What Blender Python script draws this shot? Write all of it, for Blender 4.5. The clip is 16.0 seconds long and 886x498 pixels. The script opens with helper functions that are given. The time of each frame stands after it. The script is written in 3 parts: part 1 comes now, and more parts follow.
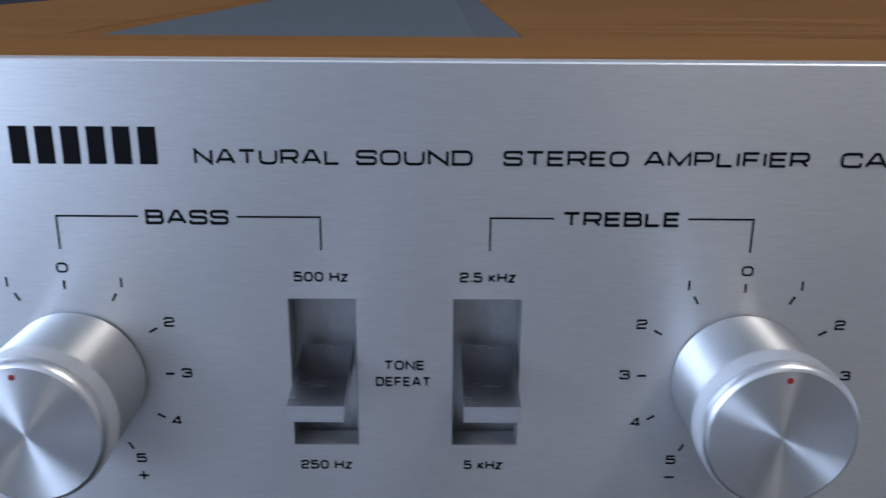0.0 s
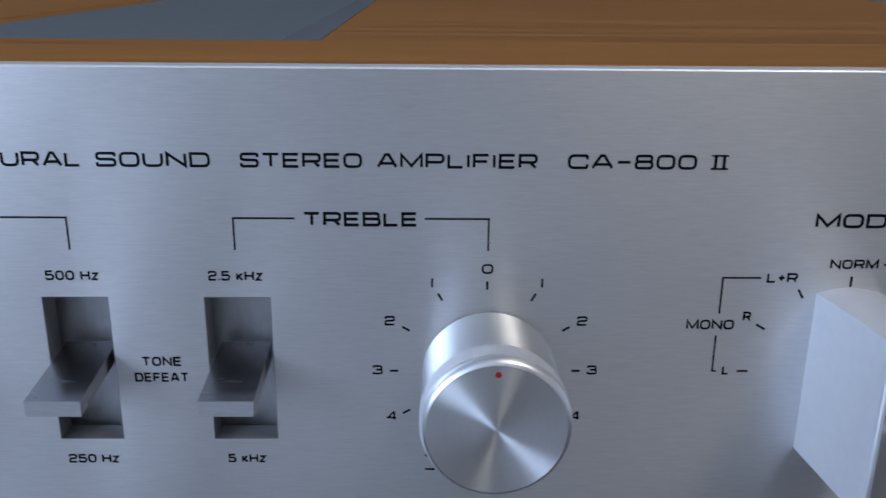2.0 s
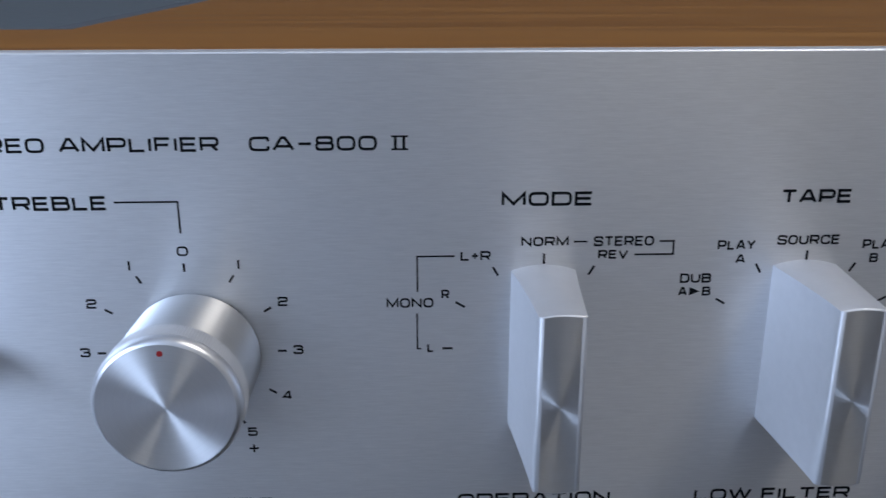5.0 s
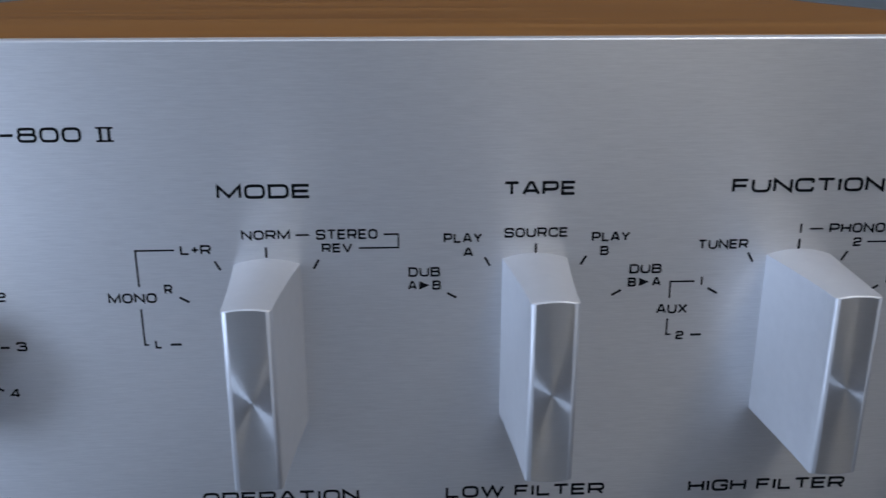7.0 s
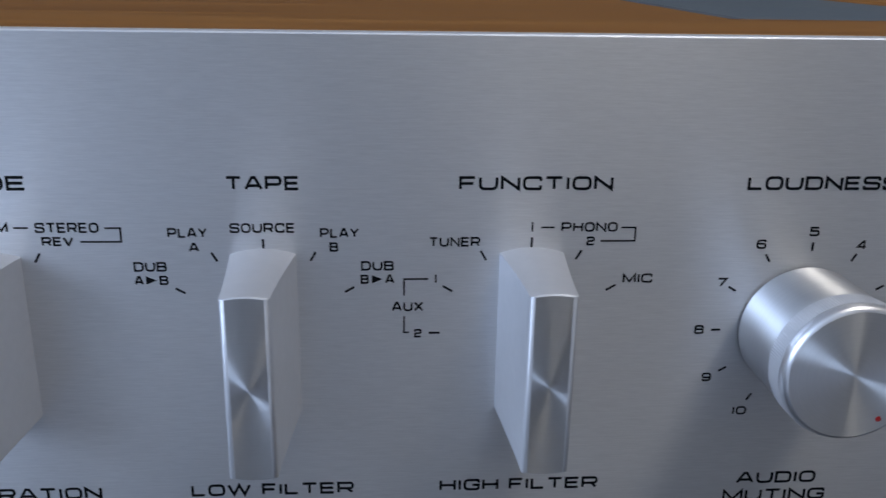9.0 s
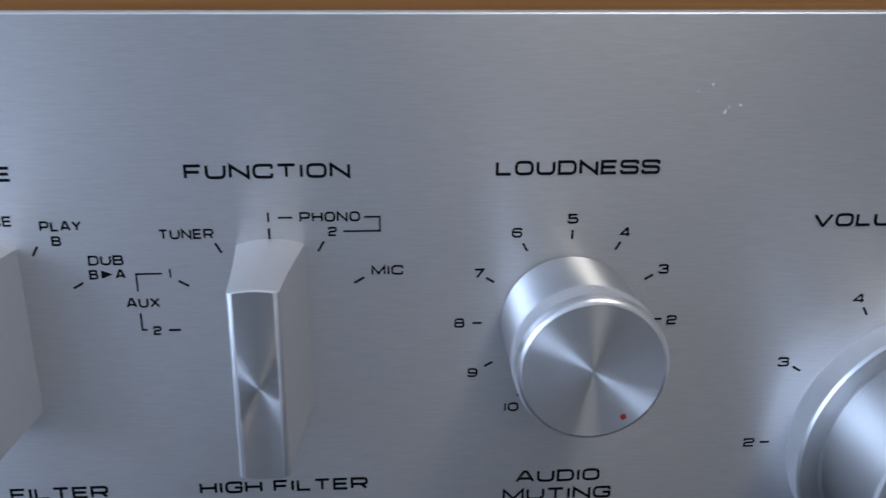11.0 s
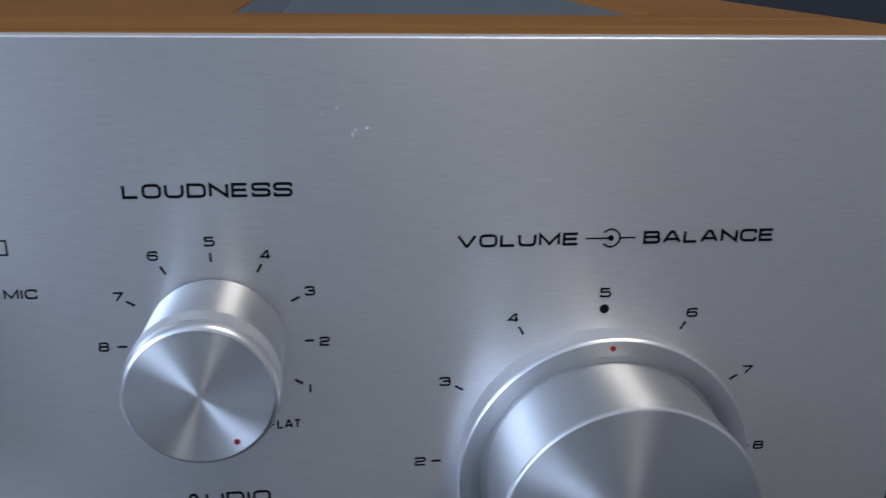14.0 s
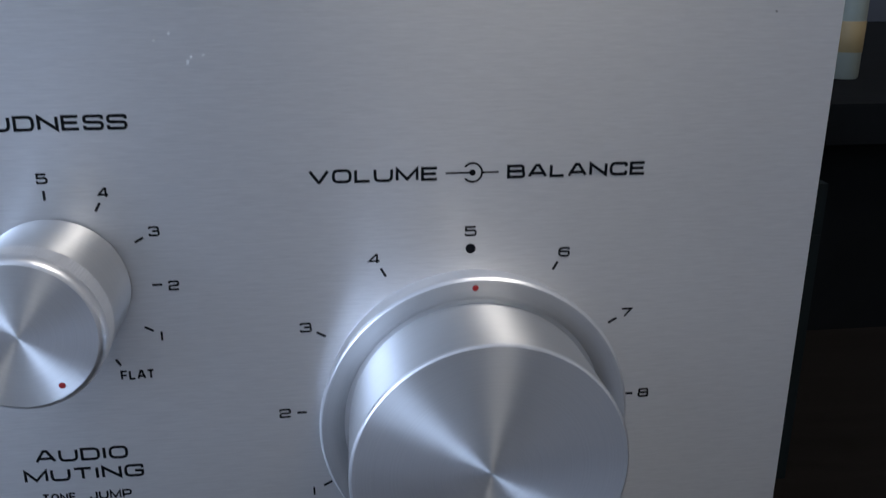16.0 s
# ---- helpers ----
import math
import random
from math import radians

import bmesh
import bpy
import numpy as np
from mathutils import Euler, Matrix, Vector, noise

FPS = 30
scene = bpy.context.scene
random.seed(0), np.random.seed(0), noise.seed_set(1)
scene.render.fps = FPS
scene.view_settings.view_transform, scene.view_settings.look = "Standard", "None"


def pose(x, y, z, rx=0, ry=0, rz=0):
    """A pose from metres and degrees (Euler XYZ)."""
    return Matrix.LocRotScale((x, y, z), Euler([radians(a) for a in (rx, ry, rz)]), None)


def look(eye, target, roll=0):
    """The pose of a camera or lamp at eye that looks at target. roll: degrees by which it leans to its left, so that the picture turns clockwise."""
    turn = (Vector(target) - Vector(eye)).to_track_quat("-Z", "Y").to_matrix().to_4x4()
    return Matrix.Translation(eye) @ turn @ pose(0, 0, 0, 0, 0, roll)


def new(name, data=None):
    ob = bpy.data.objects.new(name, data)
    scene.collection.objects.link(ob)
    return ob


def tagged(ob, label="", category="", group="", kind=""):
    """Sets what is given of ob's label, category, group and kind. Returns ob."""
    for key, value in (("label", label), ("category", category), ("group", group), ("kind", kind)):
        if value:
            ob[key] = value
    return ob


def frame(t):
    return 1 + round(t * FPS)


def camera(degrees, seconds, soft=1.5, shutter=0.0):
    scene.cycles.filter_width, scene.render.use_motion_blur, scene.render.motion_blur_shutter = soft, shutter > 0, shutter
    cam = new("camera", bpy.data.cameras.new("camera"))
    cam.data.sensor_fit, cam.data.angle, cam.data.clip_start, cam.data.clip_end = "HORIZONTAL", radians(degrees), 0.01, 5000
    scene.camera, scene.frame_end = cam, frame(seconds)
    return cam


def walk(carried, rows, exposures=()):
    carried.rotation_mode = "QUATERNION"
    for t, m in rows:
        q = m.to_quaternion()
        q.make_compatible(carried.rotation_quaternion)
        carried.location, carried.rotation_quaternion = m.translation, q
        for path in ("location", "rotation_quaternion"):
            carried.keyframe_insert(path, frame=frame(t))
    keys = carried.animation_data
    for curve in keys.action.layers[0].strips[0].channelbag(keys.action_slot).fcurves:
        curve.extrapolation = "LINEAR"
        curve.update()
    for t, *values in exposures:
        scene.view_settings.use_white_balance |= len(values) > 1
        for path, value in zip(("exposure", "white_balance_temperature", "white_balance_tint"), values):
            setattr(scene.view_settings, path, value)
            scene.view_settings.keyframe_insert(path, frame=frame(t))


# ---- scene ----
MM = 0.001
LENS = 53.5

# ------------------------------------------------------------------ camera
cam = camera(LENS, 16.0, soft=1.35, shutter=0.45)
# seconds, eye and target in millimetres, roll
PATH = [
    (0, (23.5, -116.1, 168.0), (23.8, -68.5, 152.7), 0.3),
    (0.5, (34.7, -116.1, 167.0), (35.2, -68.4, 151.9), 0.1),
    (1, (44.2, -117.3, 168.1), (44.8, -69.7, 152.8), 0.0),
    (1.5, (51.6, -118.1, 167.7), (52.3, -70.5, 152.3), 0.1),
    (2, (58.2, -119.8, 169.6), (59.1, -72.2, 154.1), 0.4),
    (2.5, (67.8, -119.5, 169.2), (68.7, -72.0, 153.5), -0.0),
    (3, (76.6, -121.2, 169.8), (77.3, -73.7, 154.3), -0.4),
    (3.2, (79.6, -122.0, 169.2), (80.4, -74.4, 153.8), -0.3),
    (5.3, (107.1, -123.4, 168.0), (108.6, -76.0, 152.0), -0.2),
    (5.5, (111.2, -123.4, 167.6), (112.7, -76.1, 151.5), -0.1),
    (6, (116.7, -123.1, 167.9), (118.4, -75.7, 152.0), -0.1),
    (6.5, (126.0, -123.3, 167.4), (128.0, -75.9, 151.8), -0.1),
    (7, (140.7, -123.1, 166.4), (142.8, -75.6, 150.7), -0.2),
    (7.5, (145.6, -123.4, 169.0), (148.0, -76.0, 153.1), 0.1),
    (8, (154.2, -123.1, 166.6), (157.1, -75.8, 150.9), 0.5),
    (8.5, (167.6, -123.0, 163.8), (171.0, -75.6, 148.3), 0.5),
    (9, (178.0, -124.2, 165.5), (181.2, -76.8, 149.9), 0.8),
    (9.2, (181.4, -123.6, 164.6), (184.8, -76.3, 148.7), 0.9),
    (11.3, (221.2, -118.6, 164.5), (224.3, -71.6, 147.8), 0.1),
    (11.5, (224.1, -118.1, 165.2), (227.2, -71.2, 148.3), 0.3),
    (12, (232.4, -119.2, 166.6), (236.3, -72.2, 149.9), 0.7),
    (12.5, (239.6, -120.0, 168.0), (244.2, -73.0, 151.4), 0.9),
    (13, (248.1, -121.7, 167.5), (252.9, -74.8, 151.0), 0.4),
    (13.5, (255.7, -121.3, 166.3), (260.7, -74.3, 149.9), 0.3),
    (14, (262.8, -122.3, 167.4), (268.2, -75.3, 151.1), 0.7),
    (14.5, (272.2, -121.3, 165.7), (277.9, -74.2, 149.8), 0.8),
    (15, (277.7, -122.3, 166.2), (283.7, -75.3, 150.4), 0.9),
    (15.5, (281.8, -122.2, 163.6), (287.5, -75.2, 147.5), 0.5),
    (16, (283.0, -121.7, 156.9), (288.8, -74.8, 140.6), 0.0),
]
# the plate hangs level: the whole path is turned by a tenth of a degree about the plate's middle
LEVEL = Matrix.Translation((0.16, 0, 0.156)) @ Matrix.Rotation(-0.0023, 4, "Y") @ Matrix.Translation((-0.16, 0, -0.156))
walk(cam, [(t, LEVEL @ look(Vector(e) * MM, Vector(g) * MM, r)) for t, e, g, r in PATH],
     exposures=[(0, 0.0), (5.5, 0.0), (7.5, -0.07), (14.5, -0.07), (16, -0.04)])

# ------------------------------------------------------------------ light
ROOM = (-1.7, 2.1, -2.8, 0.85, -0.6, 1.9)  # x0 x1 y0 y1 z0 z1
world = bpy.data.worlds.new("sky")
scene.world = world
world.use_nodes = True
sky = world.node_tree.nodes.new("ShaderNodeTexSky")
sky.sky_type, sky.sun_disc = "NISHITA", False
sky.sun_elevation, sky.sun_rotation = radians(42), radians(200)
back = world.node_tree.nodes["Background"]
back.inputs["Strength"].default_value = 0.1
world.node_tree.links.new(sky.outputs[0], back.inputs[0])


def window_lamp(name, eye, target, w, h, watts, colour):
    data = bpy.data.lights.new(name, "AREA")
    data.shape, data.size, data.size_y, data.energy, data.color = "RECTANGLE", w, h, watts, colour
    ob = new(name, data)
    ob.matrix_world = look(eye, target)
    return ob


# skylight through the side window and through the high window behind the camera
WIN_SIDE = (-2.75, -0.45, 0.25, 1.35)   # y0 y1 z0 z1 in the wall at x0
WIN_BACK = (0.60, 1.00, 1.20, 1.80)     # x0 x1 z0 z1 in the wall at y0
window_lamp("side_window_light", (ROOM[0] + 0.02, -1.60, 0.80), (1.0, -1.60, 0.80), 2.3, 1.1, 58.0, (0.525, 0.682, 1.0))
window_lamp("rear_window_light", (0.8, ROOM[2] + 0.02, 1.50), (0.4, 0.0, 0.5), 0.4, 0.6, 1.6, (1.0, 0.95, 0.86))


ROOF_LIGHT = (0.70, 1.15, -0.60, -0.10)  # x0 x1 y0 y1 in the ceiling, over the amplifier
window_lamp("roof_light", (0.925, -0.35, ROOM[5] - 0.02), (0.925, -0.3499, 0.0), 0.45, 0.5, 11.0, (1.0, 0.955, 0.91))


# ------------------------------------------------------------------ materials
def material(name, colour, rough=0.5, metal=0.0, **extra):
    m = bpy.data.materials.new(name)
    m.use_nodes = True
    b = m.node_tree.nodes["Principled BSDF"]
    b.inputs["Base Color"].default_value = (*colour, 1)
    b.inputs["Roughness"].default_value = rough
    b.inputs["Metallic"].default_value = metal
    for k, v in extra.items():
        b.inputs[k.replace("_", " ")].default_value = v
    return m


class Net:
    """Short way to write node trees."""

    def __init__(self, m):
        self.t = m.node_tree
        self.b = m.node_tree.nodes["Principled BSDF"]

    def node(self, kind, **sockets):
        n = self.t.nodes.new("ShaderNode" + kind)
        for k, v in sockets.items():
            self.set(n, k.replace("_", " "), v)
        return n

    def set(self, n, key, v):
        s = n.inputs[int(key)] if key.isdigit() else n.inputs[key]
        if hasattr(v, "links"):
            self.t.links.new(v, s)
        else:
            s.default_value = v

    def coords(self, scale=(1, 1, 1), kind="Object"):
        c = self.node("TexCoord")
        mp = self.node("Mapping", Vector=c.outputs[kind], Scale=scale)
        return mp.outputs[0]

    def noise(self, vec, scale, detail=3.0, rough=0.6):
        return self.node("TexNoise", Vector=vec, Scale=scale, Detail=detail, Roughness=rough).outputs[0]

    def ramp(self, fac, a, b, lo=0.3, hi=0.7):
        r = self.node("ValToRGB", Fac=fac)
        e = r.color_ramp.elements
        e[0].position, e[0].color = lo, (*a, 1)
        e[1].position, e[1].color = hi, (*b, 1)
        return r.outputs[0]

    def span(self, fac, lo, hi, a=0.25, b=0.75):
        n = self.node("MapRange")
        for k, v in zip(range(5), (fac, a, b, lo, hi)):
            self.set(n, str(k), v)
        return n.outputs[0]

    def bump(self, height, strength, distance):
        n = self.node("Bump", Strength=strength, Distance=distance, Height=height)
        self.set(self.b, "Normal", n.outputs[0])

    def give(self, key, v):
        self.set(self.b, key, v)


def brushed_plate():
    m = material("brushed_aluminium", (0.78, 0.78, 0.79), 0.45, 0.96, Anisotropic=0.82)
    n = Net(m)
    fine = n.noise(n.coords((420, 1, 7000)), 1.0, 4.0, 0.7)
    broad = n.noise(n.coords((190, 1, 3000)), 1.0, 3.0, 0.6)
    cloud = n.noise(n.coords((14, 14, 20)), 1.0, 2.0, 0.5)
    mix = n.node("Math")
    mix.operation = "ADD"
    n.set(mix, "0", fine), n.set(mix, "1", broad)
    half = n.node("Math")
    half.operation = "MULTIPLY"
    n.set(half, "0", mix.outputs[0]), n.set(half, "1", 0.5)
    n.give("Base Color", n.ramp(half.outputs[0], (0.725, 0.725, 0.73), (0.815, 0.815, 0.82), 0.36, 0.64))
    n.give("Roughness", n.span(cloud, 0.43, 0.48))
    n.bump(half.outputs[0], 0.026, 0.0002)
    n.give("Tangent", n.node("CombineXYZ", Z=1.0).outputs[0])
    return m


def turned(name, rough=0.34, anis=0.8, axial=False, rings=4200, tone=0.8, relief=0.08, stains=0.03):
    """Lathe-turned aluminium about the object's own y axis. axial: the sides, whose grooves run round."""
    m = material(name, (tone, tone, tone * 1.005), rough, 1.0, Anisotropic=anis)
    n = Net(m)
    c = n.node("TexCoord").outputs["Object"]
    s = n.node("SeparateXYZ", Vector=c)
    flat = n.node("CombineXYZ", X=s.outputs[0], Z=s.outputs[2])
    length = n.node("VectorMath")
    length.operation = "LENGTH"
    n.set(length, "0", flat.outputs[0])
    coord = n.node("CombineXYZ", X=s.outputs[1] if axial else length.outputs["Value"])
    groove = n.noise(coord.outputs[0], rings, 2.0, 0.6)
    n.give("Base Color", n.ramp(groove, (tone * 0.95,) * 3, (tone * 1.03,) * 3))
    stain = n.noise(n.coords((1, 1, 1)), 420.0, 4.0, 0.7)
    wear = n.node("Math")
    wear.operation = "ADD"
    n.set(wear, "0", n.span(groove, rough - 0.04, rough + 0.05)), n.set(wear, "1", n.span(stain, -stains, stains, 0.35, 0.65))
    n.give("Roughness", wear.outputs[0])
    n.bump(groove, relief, 0.0001)
    if axial:
        n.give("Tangent", n.node("CombineXYZ", Y=1.0).outputs[0])
    else:
        norm = n.node("VectorMath")
        norm.operation = "NORMALIZE"
        n.set(norm, "0", flat.outputs[0])
        n.give("Tangent", norm.outputs[0])
    return m


def satin(name, tone, rough, streak=(300, 40, 40), metal=1.0, vary=0.06, relief=0.05):
    m = material(name, tone, rough, metal)
    n = Net(m)
    f = n.noise(n.coords(streak), 8.0, 3.0)
    n.give("Base Color", n.ramp(f, tuple(v * (1 - vary) for v in tone), tuple(min(1, v * (1 + vary)) for v in tone)))
    n.give("Roughness", n.span(f, rough - 0.05, rough + 0.06))
    n.bump(f, relief, 0.0002)
    return m


def wood(name, dark, light, rough=0.32):
    m = material(name, light, rough)
    n = Net(m)
    warp = n.noise(n.coords((3, 14, 14)), 2.0, 3.0)
    v = n.node("VectorMath")
    v.operation = "ADD"
    n.set(v, "0", n.coords((2.2, 60, 60))), n.set(v, "1", warp)
    grain = n.noise(v.outputs[0], 3.0, 6.0, 0.65)
    pores = n.noise(n.coords((30, 900, 900)), 2.0, 3.0)
    colour = n.ramp(grain, dark, light, 0.32, 0.66)
    mixer = n.node("MixRGB", Fac=n.span(pores, 0.0, 0.18, 0.55, 0.8), Color1=colour, Color2=(*[c * 0.45 for c in dark], 1))
    n.give("Base Color", mixer.outputs[0])
    n.give("Roughness", n.span(grain, rough - 0.05, rough + 0.08))
    n.bump(pores, 0.12, 0.0002)
    return m


def painted(name, tone, rough=0.8, scale=6.0, vary=0.08, grain=220.0):
    m = material(name, tone, rough)
    n = Net(m)
    f = n.noise(n.coords(), scale, 4.0)
    n.give("Base Color", n.ramp(f, tuple(c * (1 - vary) for c in tone), tuple(min(1, c * (1 + vary)) for c in tone)))
    n.bump(n.noise(n.coords(), grain, 2.0), 0.15, 0.001)
    return m


PLATE = brushed_plate()
FACE = turned("turned_aluminium_face", 0.42, 0.95, relief=0.03, tone=0.74)
BLADE = turned("turned_aluminium_blade", 0.42, 0.93, tone=0.54, relief=0.03, stains=0.09)
SIDE = turned("turned_aluminium_side", 0.61, 0.95, axial=True, rings=2600, relief=0.008, tone=0.74)
EDGE = satin("satin_plate_edge", (0.80, 0.80, 0.81), 0.4, (60, 60, 60), metal=0.25, vary=0.02)
DISH = turned("turned_aluminium_dish", 0.48, 0.7, rings=3000, tone=0.76, relief=0.02)
POLISH = material("polished_aluminium_edge", (0.84, 0.84, 0.85), 0.37, 0.95)
CHAMFER = satin("bright_aluminium_edge", (0.70, 0.70, 0.71), 0.46, (60, 60, 60), metal=0.6, vary=0.02)
SATIN = satin("satin_aluminium", (0.71, 0.71, 0.72), 0.45, (60, 60, 60), metal=0.55, vary=0.03, relief=0.02)
KNURL = satin("knurled_aluminium", (0.76, 0.76, 0.77), 0.42, (60, 60, 60), metal=0.6, vary=0.03)
LEVER_DARK = satin("satin_steel_lever", (0.36, 0.36, 0.39), 0.24, (20, 60, 60), vary=0.02, relief=0.01)
LEVER_END = satin("brushed_lever_end", (0.56, 0.56, 0.57), 0.4, (40, 60, 500), metal=0.9, vary=0.08)
# plate metal with the shade inside the slots put into a darker base colour
SLOT_SHADED = satin("shaded_slot_wall_metal", (0.34, 0.34, 0.34), 0.5, (60, 60, 60), metal=0.8)
SLOT_BACK = satin("slot_backing_steel", (0.46, 0.47, 0.49), 0.45, (120, 120, 60), metal=0.75, vary=0.08)
PRINT = material("black_print", (0.004, 0.004, 0.005), 0.5, Specular_IOR_Level=0.12)
PRINT_GREY = material("fine_black_print", (0.006, 0.006, 0.008), 0.45, Specular_IOR_Level=0.25)
RED = material("red_enamel", (0.33, 0.010, 0.010), 0.4)
WOOD = wood("oiled_walnut_veneer", (0.285, 0.116, 0.025), (0.41, 0.184, 0.046), 0.45)
TRAY = satin("grey_painted_steel", (0.21, 0.245, 0.27), 0.42, (60, 60, 60), metal=0.3)
TRAY_DARK = satin("dark_grey_painted_steel", (0.13, 0.145, 0.165), 0.6, (60, 60, 60), metal=0.0)
BLACK = painted("black_paint", (0.007, 0.008, 0.009), 0.85, 20, 0.2)
RUBBER = painted("black_rubber", (0.02, 0.02, 0.02), 0.8, 60, 0.2)
WALL = painted("white_wall_paint", (0.37, 0.335, 0.285))
WALL_WARM = painted("warm_white_wall_paint", (0.51, 0.465, 0.41))
WALL_BLUE = painted("slate_blue_wall_paint", (0.038, 0.043, 0.054))
CEILING = painted("white_ceiling_paint", (0.75, 0.74, 0.72))
CARPET = painted("grey_carpet", (0.46, 0.46, 0.48), 0.95, 40, 0.25, 900)


def matt(m):
    m.node_tree.nodes["Principled BSDF"].inputs["Specular IOR Level"].default_value = 0.08
    return m


TABLE = wood("dark_shelf_wood", (0.006, 0.005, 0.004), (0.011, 0.009, 0.008), 0.85)
matt(TABLE), matt(BLACK)
CASE_GREEN = painted("dark_green_plastic", (0.012, 0.017, 0.018), 0.7, 30, 0.15)
matt(CASE_GREEN)
FRAME = painted("white_window_paint", (0.72, 0.72, 0.70), 0.5)
CREAM = painted("cream_card", (0.25, 0.27, 0.225), 0.6, 30)
ORANGE = painted("orange_card", (0.28, 0.20, 0.09), 0.6, 30)


# ------------------------------------------------------------------ builders
def part(name, bm, mats, parent=None, label="", at=None, smooth=0.0):
    me = bpy.data.meshes.new(name)
    bmesh.ops.recalc_face_normals(bm, faces=bm.faces)
    bm.to_mesh(me)
    bm.free()
    for m in mats if isinstance(mats, (list, tuple)) else [mats]:
        me.materials.append(m)
    if smooth:
        me.polygons.foreach_set("use_smooth", [True] * len(me.polygons))
        me.set_sharp_from_angle(angle=radians(smooth))
    return place(name, me, parent, label, at)


def place(name, me, parent=None, label="", at=None):
    ob = new(name, me)
    if at is not None:
        ob.location = at
    if parent is not None:
        ob.parent = parent
        bpy.context.view_layer.update()
        ob.matrix_parent_inverse = parent.matrix_world.inverted()
    return tagged(ob, label)


def box(bm, x0, x1, y0, y1, z0, z1, mat=0):
    v = [bm.verts.new((x, y, z)) for x in (x0, x1) for y in (y0, y1) for z in (z0, z1)]
    for q in ((0, 1, 3, 2), (4, 6, 7, 5), (0, 4, 5, 1), (2, 3, 7, 6), (0, 2, 6, 4), (1, 5, 7, 3)):
        bm.faces.new([v[i] for i in q]).material_index = mat
    return bm


def bevelled(bm, width, segments=2, angle=60, choose=lambda e: True):
    edges = [e for e in bm.edges if len(e.link_faces) == 2 and e.calc_face_angle(0) > radians(angle) and choose(e)]
    bmesh.ops.recalc_face_normals(bm, faces=bm.faces)
    bmesh.ops.bevel(bm, geom=edges, offset=width, segments=segments, affect="EDGES", profile=0.6)
    return bm


def slab(us, vs, holes, d0, d1, upright):
    """A board on a grid of cells, with holes that go through it. holes: index pairs of empty cells."""
    bm = bmesh.new()
    P = (lambda u, v, d: (u, d, v)) if upright else (lambda u, v, d: (u, v, d))
    grid = {}

    def vert(i, j, k):
        if (i, j, k) not in grid:
            grid[i, j, k] = bm.verts.new(P(us[i], vs[j], (d0, d1)[k]))
        return grid[i, j, k]
    nu, nv = len(us) - 1, len(vs) - 1
    full = {(i, j) for i in range(nu) for j in range(nv)} - set(holes)
    for i, j in full:
        for k in (0, 1):
            bm.faces.new([vert(a, b, k) for a, b in ((i, j), (i + 1, j), (i + 1, j + 1), (i, j + 1))])
        for di, dj, e in ((-1, 0, ((i, j), (i, j + 1))), (1, 0, ((i + 1, j), (i + 1, j + 1))), (0, -1, ((i, j), (i + 1, j))), (0, 1, ((i, j + 1), (i + 1, j + 1)))):
            if (i + di, j + dj) not in full:
                (a, b), (c, d) = e
                bm.faces.new((vert(a, b, 0), vert(c, d, 0), vert(c, d, 1), vert(a, b, 1)))
    bmesh.ops.recalc_face_normals(bm, faces=bm.faces)
    return bm


def lathe(profile, mats, n=96):
    """A body turned about the y axis: profile of (radius, y), one material index per band."""
    bm = bmesh.new()
    rings = []
    for r, y in profile:
        if r < 1e-9:
            rings.append([bm.verts.new((0, y, 0))])
        else:
            rings.append([bm.verts.new((r * math.sin(2 * math.pi * i / n), y, r * math.cos(2 * math.pi * i / n))) for i in range(n)])
    for a, b, m in zip(rings, rings[1:], mats):
        for i in range(n):
            j = (i + 1) % n
            if len(a) == 1:
                f = bm.faces.new((a[0], b[i], b[j]))
            elif len(b) == 1:
                f = bm.faces.new((a[i], a[j], b[0]))
            else:
                f = bm.faces.new((a[i], a[j], b[j], b[i]))
            f.material_index = m
    return bm


def disc(r, y0, y1, n=28, dome=0.0):
    return lathe([(0, y0 - dome), (r * 0.7, y0 - dome * 0.6), (r, y0), (r, y1)], [0, 0, 0], n)


# ------------------------------------------------------------------ the room
x0, x1, y0, y1, z0, z1 = ROOM
T = 0.12


def structure(name, bm, mat, label, category):
    return tagged(part(name, bm, mat), label, category, kind="structure")


structure("floor", box(bmesh.new(), x0 - T, x1 + T, y0 - T, y1 + T, z0 - 0.1, z0), CARPET, "grey short-pile carpet covering the floor", "floor")
bm = slab([x0 - T, ROOF_LIGHT[0], ROOF_LIGHT[1], x1 + T], [y0 - T, ROOF_LIGHT[2], ROOF_LIGHT[3], y1 + T], [(1, 1)], z1, z1 + 0.1, False)
structure("ceiling", bm, CEILING, "plain white painted ceiling", "ceiling")
structure("wall_north", box(bmesh.new(), x0 - T, x1 + T, y1, y1 + T, z0, z1), WALL_BLUE, "dark slate blue painted wall behind the amplifier", "wall")
structure("wall_east", box(bmesh.new(), x1, x1 + T, y0 - T, y1, z0, z1), WALL_WARM, "plain off-white painted wall", "wall")
bm = slab([x0 - T, WIN_BACK[0], WIN_BACK[1], x1], [z0, WIN_BACK[2], WIN_BACK[3], z1], [(1, 1)], y0 - T, y0, True)
structure("wall_south", bm, WALL, "off-white painted wall with a high window", "wall")
bm = slab([y0, WIN_SIDE[0], WIN_SIDE[1], y1], [z0, WIN_SIDE[2], WIN_SIDE[3], z1], [(1, 1)], x0 - T, x0, True)
bmesh.ops.transform(bm, matrix=Matrix(((0, 1, 0, 0), (1, 0, 0, 0), (0, 0, 1, 0), (0, 0, 0, 1))), verts=bm.verts)
structure("wall_west", bm, WALL, "off-white painted wall with a wide window", "wall")


